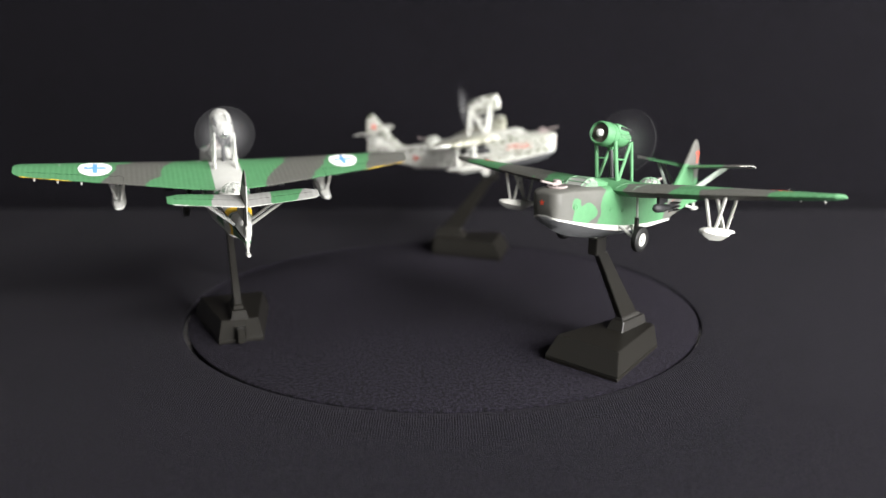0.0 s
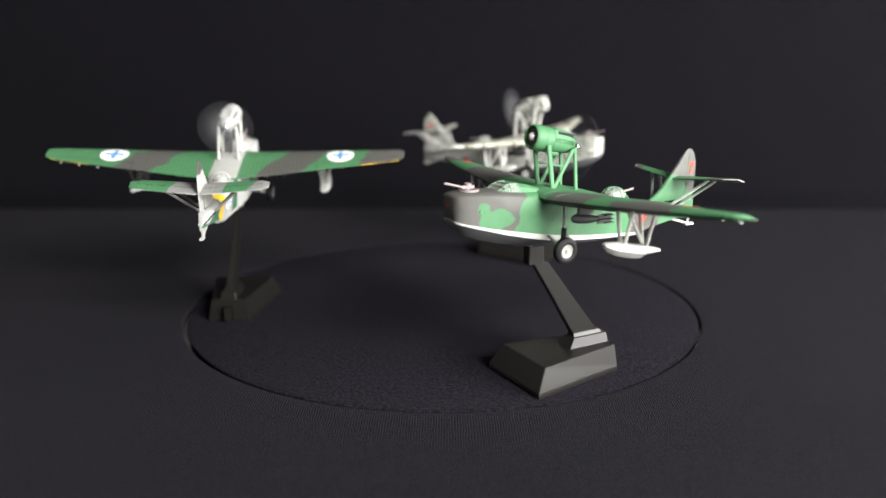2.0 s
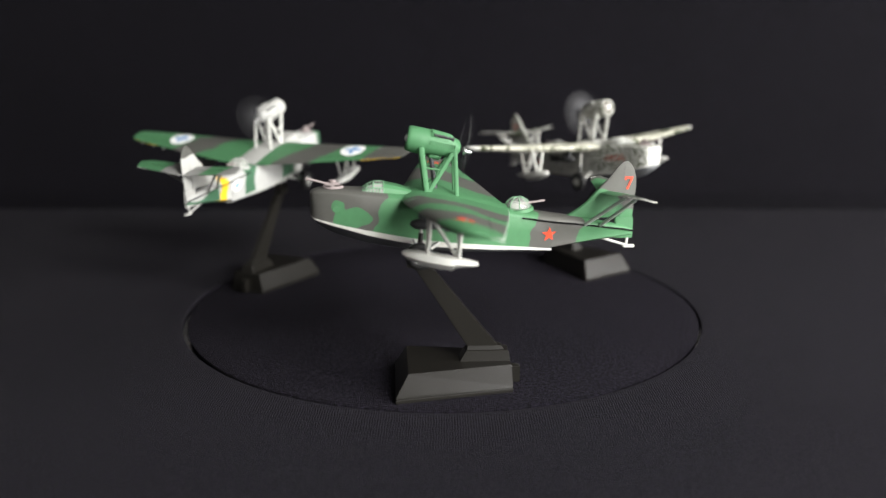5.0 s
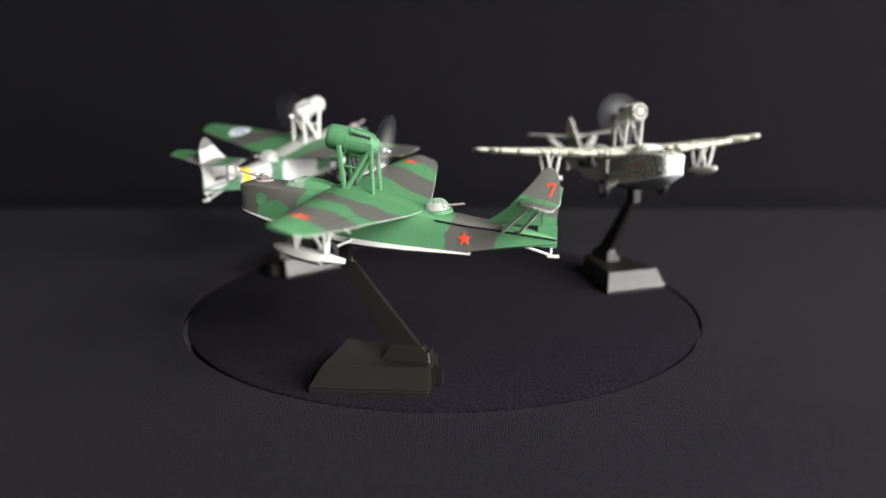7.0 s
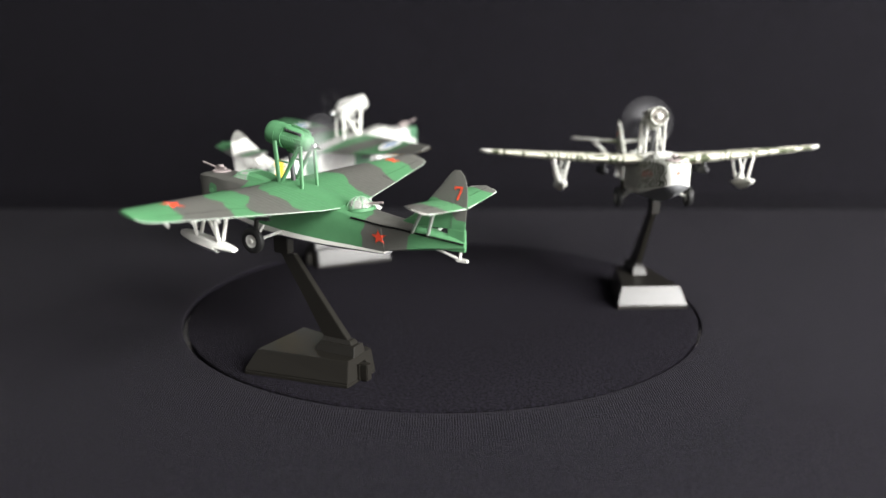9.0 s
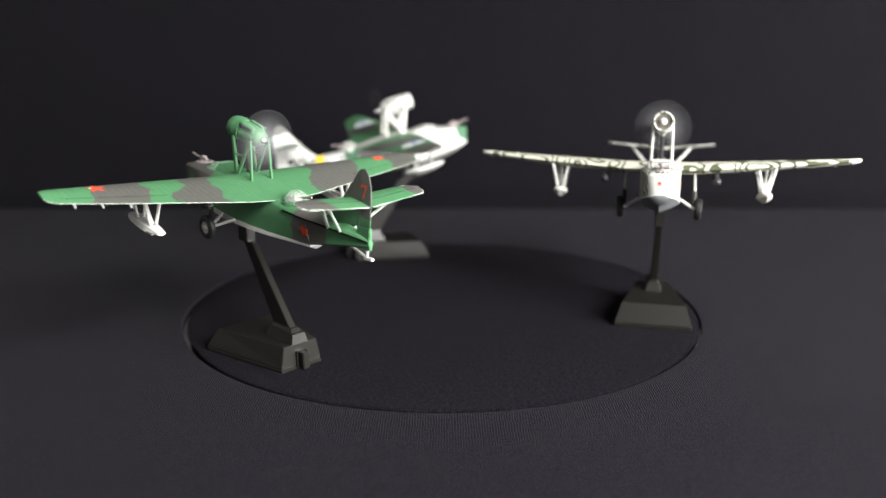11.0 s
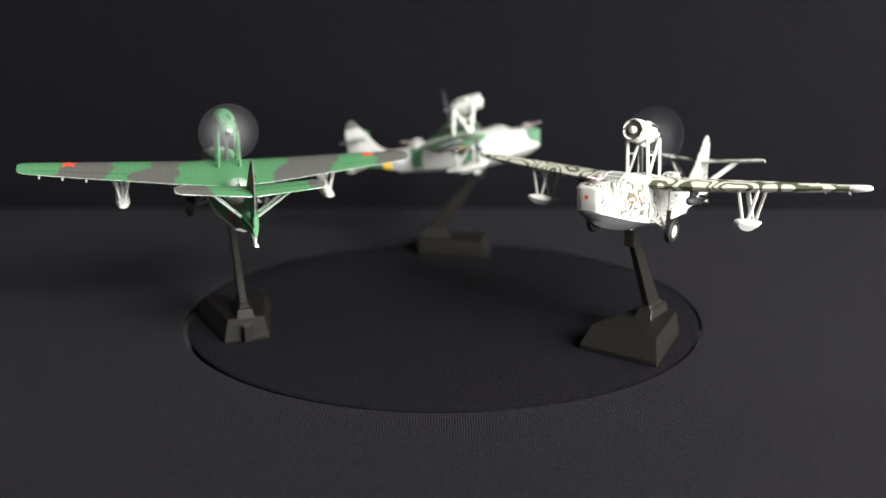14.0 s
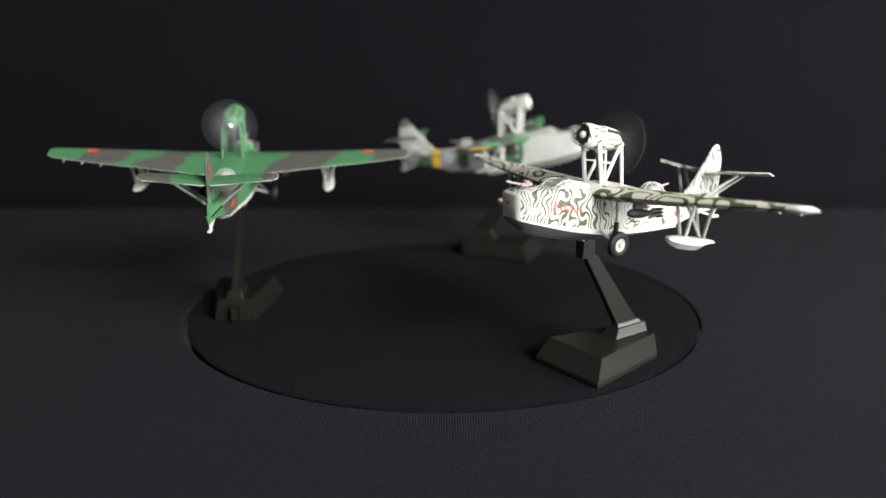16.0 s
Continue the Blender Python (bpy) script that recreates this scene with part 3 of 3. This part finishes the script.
    part("blade_disc", lathe([(0.0, 0.7), (0.05, 5), (0.25, 10.0), (0.35, 10.0), (0.6, 5), (0.9, 0.7)], (0, 0, 0), (0, -1, 0), 40), prop_blur, prop, "sheer blur of turning blades")
    for r, h in ((9.9, 0.5),):
        ring = loft([[(r * math.cos(k * math.pi / 20), 0.45 + e * h / 2, r * math.sin(k * math.pi / 20)) for k in range(40)] for e in (-1, 1)], caps=False)
        part("blade_smear", ring, prop_smear, prop, "sheer depth of the turning blades")
    # cockpit canopy: glazed box with bars
    can = [(28.6, 4.4, 59.3, 59.7), (26.8, 4.8, 58.9, 60.9), (25.0, 4.8, 58.7, 61.6), (22.2, 4.7, 58.5, 61.6), (18.6, 4.4, 58.2, 60.9), (14.4, 3.8, 58.0, 59.6)]
    rings = [[(w, y, b), (w * 0.86, y, b + (t - b) * 0.7), (w * 0.6, y, t), (-w * 0.6, y, t), (-w * 0.86, y, b + (t - b) * 0.7), (-w, y, b)] for y, w, b, t in can]
    c = part("canopy", loft(rings[:4], closed=False, caps=False), canopy_glass, a, "clear glazed canopy", smooth=10)
    part("canopy_fairing", loft(rings[3:], closed=False, caps=False), paint["centre"], c, smooth=20)
    for i in range(4):
        for p, q in zip(rings[i], rings[i][1:]):
            part("bar", tube(p, q, 0.2, n=5), paint["canopy"], c)
    for k in (1, 2, 3, 4):
        for i in range(3):
            part("bar", tube(rings[i][k], rings[i + 1][k], 0.18, n=5), paint["canopy"], c)
    for y in (25.9, 24.1, 23.2):
        for sgn in (-1, 1):
            part("bar", tube((sgn * 4.85, y, 58.9), (sgn * 4.2, y, 60.6), 0.16, n=5), paint["canopy"], c)
    part("cockpit_interior", block(-3.4, 3.4, 22.6, 26.4, 58.9, 60.2, 0.2), dark_metal, a, "dark cockpit interior")
    # bow gun ring and gun
    g = part("gun_ring", lathe([(0, 2.9), (0.6, 3.0), (0.9, 2.7), (0.6, 2.3), (0.1, 2.2)], (0, 36.2, 60.0), (0, 0, 1), 22), gunmetal, a)
    part("gun_body", block(-0.45, 0.45, 34.4, 38.6, 61.0, 61.9, 0.15), gunmetal, g)
    part("gun_post", tube((0, 36.2, 60.2), (0, 36.6, 61.2), 0.4, n=6), gunmetal, g)
    part("gun_barrel", tube((0, 38.4, 61.6), (0, 43.7, 63.0), 0.32, n=8), gunmetal, g)
    part("gun_drum", lathe([(0, 1.0), (0.6, 1.0)], (0, 36.4, 61.9), (0, 0, 1), 12), gunmetal, g)
    # dorsal turret: glass dome with hoops, and its gun
    t = part("turret_ring", lathe([(0, 4.6), (0.9, 4.5), (1.0, 4.0), (0.2, 3.9)], (0, -16.0, 52.9), (0, 0.1, 1), 24), paint["centre"], a)
    dome = [(0.8, 3.75), (1.8, 3.6), (2.7, 3.15), (3.4, 2.4), (3.9, 1.4), (4.05, 0.3)]
    part("dome", lathe(dome, (0, -16.0, 52.9), (0, 0.1, 1), 24), dome_glass, t, "clear glazed dome")
    for ang in (0, 45, 90, 135):
        pts = []
        for h, r in dome:
            pts.append(Vector((r * math.cos(radians(ang)), -16.0 + r * math.sin(radians(ang)), 52.9 + h)))
        for h, r in dome[-2::-1]:
            pts.append(Vector((-r * math.cos(radians(ang)), -16.0 - r * math.sin(radians(ang)), 52.9 + h)))
        bm = bmesh.new()
        for p, q in zip(pts, pts[1:]):
            tube(p, q, 0.16, n=4, bm=bm)
        part("hoop", bm, paint["canopy"], t)
    part("seat", block(-1.6, 1.6, -17.4, -13.6, 53.2, 55.4, 0.4), silver_paint, t)
    part("gun_barrel", tube((0, -17.0, 54.9), (0, -23.8, 55.8), 0.34, n=8), gunmetal, t)
    # wing floats on struts
    for sgn in (-1, 1):
        X = 35.1 * sgn
        fl = [(18.6, 0.6, 49.6, 50.3), (17.6, 1.5, 48.4, 50.6), (14.6, 2.0, 46.9, 50.3), (9.6, 2.1, 45.6, 49.3), (6.6, 2.1, 45.2, 48.7), (6.4, 2.0, 45.8, 48.7), (2.6, 1.6, 46.0, 47.7), (0.9, 1.2, 46.1, 47.2)]
        part("float", loft([[(X, y, b), (X + w, y, b + (t - b) * 0.45), (X + w * 0.85, y, t - 0.25), (X + w * 0.3, y, t), (X - w * 0.3, y, t), (X - w * 0.85, y, t - 0.25), (X - w, y, b + (t - b) * 0.45)] for y, w, b, t in [(y * 1.035 - 1.15, w * 1.05, b - 0.25, t - 0.2) for y, w, b, t in fl]]), paint["float"], a)
        for p, q in (((X - 0.8, 12.0, 49.4), (X - 2.9, 11.4, 58.4)), ((X + 0.8, 12.0, 49.4), (X + 2.9, 11.4, 58.6)), ((X - 0.8, 4.4, 48.4), (X - 2.9, 3.9, 57.4)), ((X + 0.8, 4.4, 48.4), (X + 2.9, 3.9, 57.8)), ((X, 5.0, 48.6), (X, 11.0, 58.4))):
            part("float_strut", tube(p, q, 0.5, n=6), paint["float"], a)
        # wheel on its leg and brace
        W = Vector((sgn * 13.4, 12.8, 43.3))
        ax = Vector((sgn, 0.0, -0.06)).normalized()
        wheel = part("wheel", lathe([(-0.75, 1.7), (-1.15, 2.3), (-1.15, 3.1), (-0.65, 3.75), (0, 3.88), (0.65, 3.75), (1.15, 3.1), (1.15, 2.3), (0.75, 1.7)], W, ax, 28), rubber, a, "black rubber tyre on a white hub")
        part("hub", lathe([(-0.8, 2.1), (0.8, 2.1), (0.95, 1.9), (0.75, 1.5), (0.8, 0.7), (1.2, 0.6), (1.25, 0.2)], W, ax, 20), paint["float"], wheel)
        part("leg", tube(W + Vector((-sgn * 1.4, 0, 1.0)), (sgn * 12.0, 12.3, 49.6), 0.75, n=8), black_plastic, a, "dark undercarriage leg")
        part("leg_rod", tube((sgn * 12.0, 12.3, 49.2), (sgn * 11.6, 12.1, 57.2), 0.4, n=8), paint["strut"], a)
        part("leg_brace", tube(W + Vector((-sgn * 1.4, 0.2, 0)), (sgn * 7.3, 14.0, 46.6), 0.5, n=6), paint["strut"], a)
        part("leg_brace", tube(W + Vector((-sgn * 1.4, -0.4, 0)), (sgn * 7.2, 7.0, 45.6), 0.5, n=6), paint["strut"], a)
        # bombs under the wing
        X2 = sgn * 19.0
        b = part("bomb", lathe([(0, 0.15), (0.4, 0.75), (1.6, 1.3), (5.2, 1.35), (8.0, 0.9), (10.2, 0.4)], (X2, 15.6, 53.6), (0, -1, -0.1), 16), dark_metal, a, "dark bomb under the wing")
        for u in ((1.15, 0), (0, 1.15)):
            part("bomb_fin", block(X2 - 0.1 - u[0], X2 + 0.1 + u[0], 1.6, 6.6, 52.45 - 0.1 - u[1], 52.45 + 0.1 + u[1]), dark_metal, b)
        for z in (51.4, 53.5):
            part("fin_brace", block(X2 - 1.2, X2 + 1.2, 1.6, 4.4, z - 0.1, z + 0.1), dark_metal, b)
        part("bomb_rack", block(X2 - 0.5, X2 + 0.5, 8.4, 13.4, 54.4, 57.2, 0.1), dark_metal, a)
    marks(a, paint)
    return a


def bmesh_bank(o, d, u, up):
    """The raised cover along one bank of cylinders."""
    rings = []
    for h, w, t in ((6.4, 0.5, 3.1), (7.2, 0.9, 3.7), (13.2, 0.8, 3.3), (14.4, 0.4, 2.4)):
        c = o + d * h
        rings.append([c + u * (1.6 - w) + up * 1.2, c + u * (2.0 + w) + up * 1.2, c + u * (1.8 + w) + up * (t - 0.5), c + u * (1.6 + w * 0.4) + up * t, c + u * (1.5 - w * 0.5) + up * t])
    return loft(rings)


def on_wing(x0, y0, lift):
    return lambda p, q: (x0 + p, y0 + q, wing_top(x0 + p, y0 + q) + lift)


def on_side(y0, z0, sgn, lift):
    return lambda p, q: (sgn * (hull_side(y0 + p, z0 + q) + lift), y0 + p, z0 + q)


def on_fin(y0, z0, sgn, lift):
    return lambda p, q: (sgn * (0.66 + lift), y0 + sgn * p, z0 + q)


def marks(a, paint):
    kind = paint["marks"]
    if kind != "disc":
        part("nose_star", outline_sheet(star(1.0), lambda p, q: (0.3 + p, 42.66, 56.9 + q)), red_paint, a, "red star marking", 0)
    if kind == "disc":
        bm = bmesh.new()
        rows = []
        for y in (-28.8, -32.4):
            w, dz, ez, cw, pz, cz, kz = lerp_table(AFT, y)
            ring = hull_ring(y, w + 0.12, dz + 0.12, ez + 0.05, cw + 0.12, pz, cz - 0.05, kz - 0.12, "upper") + hull_ring(y, w, dz, ez, cw + 0.12, pz, cz - 0.05, kz - 0.12, "all")[-2:0:-1]
            rows.append(ring)
        part("tail_band", loft(rows), yellow_paint, a, "yellow band round the tail")
        for sgn in (-1, 1):
            part("tip_edge", tube((sgn * 49, wing_at(49)[2] - 0.05, wing_at(49)[3] - 0.1), (sgn * 63, wing_at(63)[2] - 0.05, wing_at(63)[3] - 0.1), 0.11, n=6), yellow_paint, a, "yellow edge of the wing tip")
            under = [[(sgn * r[0], p[1], p[2] - 0.08) for p in wing_ring(*r)[8:14]] for r in WING[3:6]]
            part("wing_underside", loft(under, closed=False, caps=False), yellow_paint, a, "yellow underside of the wing tip")
    if kind == "white":
        for sgn in (-1, 1):
            tip = [(61.6,) + tuple(wing_at(61.6))] + WING[5:]
            part("wing_tip", loft([[(sgn * (r[0] + 0.08), ly + (p[1] - ly) * 1.02, p[2] + (0.1 if k < 8 else -0.1)) for k, p in enumerate(wing_ring(*r))] for r in tip for ly in (r[1] / 2 + r[3] / 2,)]), white_paint, a, "plain white wing tip")
            if sgn > 0:
                part("fin_star", outline_sheet(star(1.7), on_fin(-46.2, 60.6, sgn, 0.0)), red_paint, a, "red star marking", 0)
            for k in range(9):
                y0 = 31.5 - k * 1.25
                z0 = 54.6 - k * 0.16 + 0.9 * (k % 2)
                bar = [(-0.5, -0.75), (-0.05, -0.8), (0.45, 0.7), (0.0, 0.75)]
                part("inscription_bar", outline_sheet(bar, on_side(y0, z0, sgn, 0.13)), red_paint, a, "red unreadable brush mark", 0)
    for sgn in (-1, 1):
        if kind == "disc":
            x0, y0 = sgn * 41.4, 2.5
            m = part("roundel", outline_sheet(round_outline(5.1), on_wing(x0, y0, 0.12)), decal_white, a, "round white marking with a blue cross", 0)
            part("roundel_cross", outline_sheet(cross_outline(3.4, 0.75), on_wing(x0, y0, 0.22)), decal_blue, m, "", 0)
            m = part("roundel", outline_sheet(round_outline(2.5), on_side(-24.0, 48.0, sgn, 0.15)), decal_white, a, "round white marking with a blue cross", 0)
            part("roundel_cross", outline_sheet(cross_outline(1.6, 0.36), on_side(-24.0, 48.0, sgn, 0.25)), decal_blue, m, "", 0)
        else:
            if kind == "seven":
                part("wing_star", outline_sheet(star(3.2), on_wing(sgn * 50.6, 4.6, 0.1)), red_paint, a, "red star marking", 0)
                part("fin_number", outline_sheet([(p * 0.8, q * 0.84) for p, q in SEVEN], on_fin(-48.0, 60.6, sgn, 0.0)), red_paint, a, "red numeral seven", 0)
            part("hull_star", outline_sheet(star(2.3 if kind == "seven" else 1.6), on_side(-24.6 if kind == "seven" else -24.0, 46.6, sgn, 0.15)), red_paint, a, "red star marking", 0)


PROP_POSE = pose(*[v * MM for v in PROP_HUB], 12.3, 0, 0)

pale_green = painted("pale_green", (0.13, 0.25, 0.15))
scheme_green = dict(
    label="green and grey camouflaged model flying boat with red stars", marks="seven",
    hull=banded("hull_green", (0, 1, 0.25), [-22, -8, 38], GREEN, GREY, 0.0036, 0, [(35.2, 54.9, 2.2, 2.4), (32.0, 51.8, 5.2, 3.2)]),
    wing=banded("wing_green", (1, -0.38, 0), [-56, -39, -30, -16, 17.5, 34.5, 53], GREEN, GREY, 0.004, 1.9),
    centre=green_paint, bottom=shaded_grey_paint, strip=white_paint, fin=banded("fin_green", (0, -0.6, 1), [82], GREEN, GREY, 0.003),
    stab=banded("stab_green", (1, 0.2, 0), [-22.2, 4.8], GREY, GREEN, 0.003, 1.9), tailstrut=painted("strut_grey", (0.38, 0.44, 0.38)), float=white_paint, cowl=green_paint, pylon=green_paint, strut=silver_paint, canopy=pale_green)
scheme_disc = dict(
    label="green, dark grey and silver model flying boat with white round markings", marks="disc",
    hull=banded("hull_disc", (0, 1, 0), [-33, -20, -13, 4, 13], (0.045, 0.12, 0.065), (0.41, 0.41, 0.395), 0.002, 0, [(43.5, 59.5, 8.0, 6.4), (-47.0, 51.0, 13.8, 4.8)]),
    wing=banded("wing_disc", (1, -0.5, 0), [-36, -21.5, 17, 31.5, 50], GREEN, GREY, 0.002, 1.6),
    centre=silver_paint, bottom=silver_paint, strip=silver_paint, fin=banded("fin_disc", (0, 0.15, 1), [56.2], SILVER, GREY, 0.002),
    stab=banded("stab_disc", (1, -0.25, 0), [2, 19, 26], GREEN, (0.21, 0.21, 0.20), 0.002, 1.6), tailstrut=silver_paint, float=silver_paint, cowl=silver_paint, pylon=white_paint, strut=silver_paint, canopy=silver_paint)
scheme_white = dict(
    label="white model flying boat with meandering dark green stripes", marks="white",
    hull=striped("hull_white", WHITE, OLIVE, 1.9, 0.46, 0.0058),
    wing=squiggled("wing_white", (0.50, 0.49, 0.41), OLIVE, 98.0, 0.35, (1, 1, 0.1), 1.6, 0.0, 61.0, 8.0),
    centre=white_paint, bottom=shaded_grey_paint, strip=white_paint, fin=striped("fin_white", WHITE, OLIVE, 1.7, 0.34, 0.005, 0.34),
    stab=squiggled("stab_white", WHITE, OLIVE, 80.0, 0.25, (1, 1, 0.2), 1.6), tailstrut=white_paint, float=white_paint,
    cowl=squiggled("cowl_white", WHITE, OLIVE, 190.0, 0.24, (1, 1, 1), levels=8.0), pylon=white_paint, strut=white_paint, canopy=white_paint)

boats = [flying_boat(s) for s in (scheme_green, scheme_disc, scheme_white)]
# each model's x, y, height, pitch, roll and heading, and each stand's x, y and heading
PLACES = [(56.3, -55.2, 0.0, 0.0, 0.9, 136.3), (-74.6, -29.6, -0.5, 2.5, 0.8, 20.8), (11.4, 79.6, -0.2, -0.1, 0.6, 255.25)]
STANDS = [(56.6, -54.5, 135.5), (-74.2, -30.4, 18.9), (10.5, 80.2, 256.7)]
stands = [stand()]
for _ in PLACES[1:]:
    stands.append(copy_thing(stands[0], pose(0, 0, 0)))


# ---- motions ----
# small unevenness of the turn: seconds and degrees
EASE = [(0, 0.37), (2, 0.46), (4, 0.48), (6.5, 0.08), (9, 0.18), (12, 0.06), (13, -0.07), (14, -0.31), (15, -0.83), (16, -1.55)]


def turned(t):
    """The disc's turn in degrees at t seconds."""
    return -(8.059 * t - 2.007 * t * (t - 16) / 64) + float(np.interp(t, [a for a, b in EASE], [b for a, b in EASE]))


def motions():
    times = [0.5 * k for k in range(33)]
    walk(disc, [(t, pose(0, 0, 0, 0, 0, turned(t))) for t in times])
    for (x, y, z, pitch, roll, h), (sx, sy, sh), boat, st in zip(PLACES, STANDS, boats, stands):
        tilt = pose(x * MM, y * MM, (57 + z) * MM, pitch, roll, h) @ pose(0, 0, -57 * MM)
        walk(boat, [(t, pose(0, 0, 0, 0, 0, turned(t)) @ tilt) for t in times])
        walk(st, [(t, pose(0, 0, 0, 0, 0, turned(t)) @ pose(sx * MM, sy * MM, 0, 0, 0, sh)) for t in times])
        prop = [c for c in boat.children if c.name.startswith("propeller")][0]
        walk(prop, [(k / 10, PROP_POSE @ pose(0, 0, 0, 0, 77 * k, 0)) for k in range(161)])


motions()
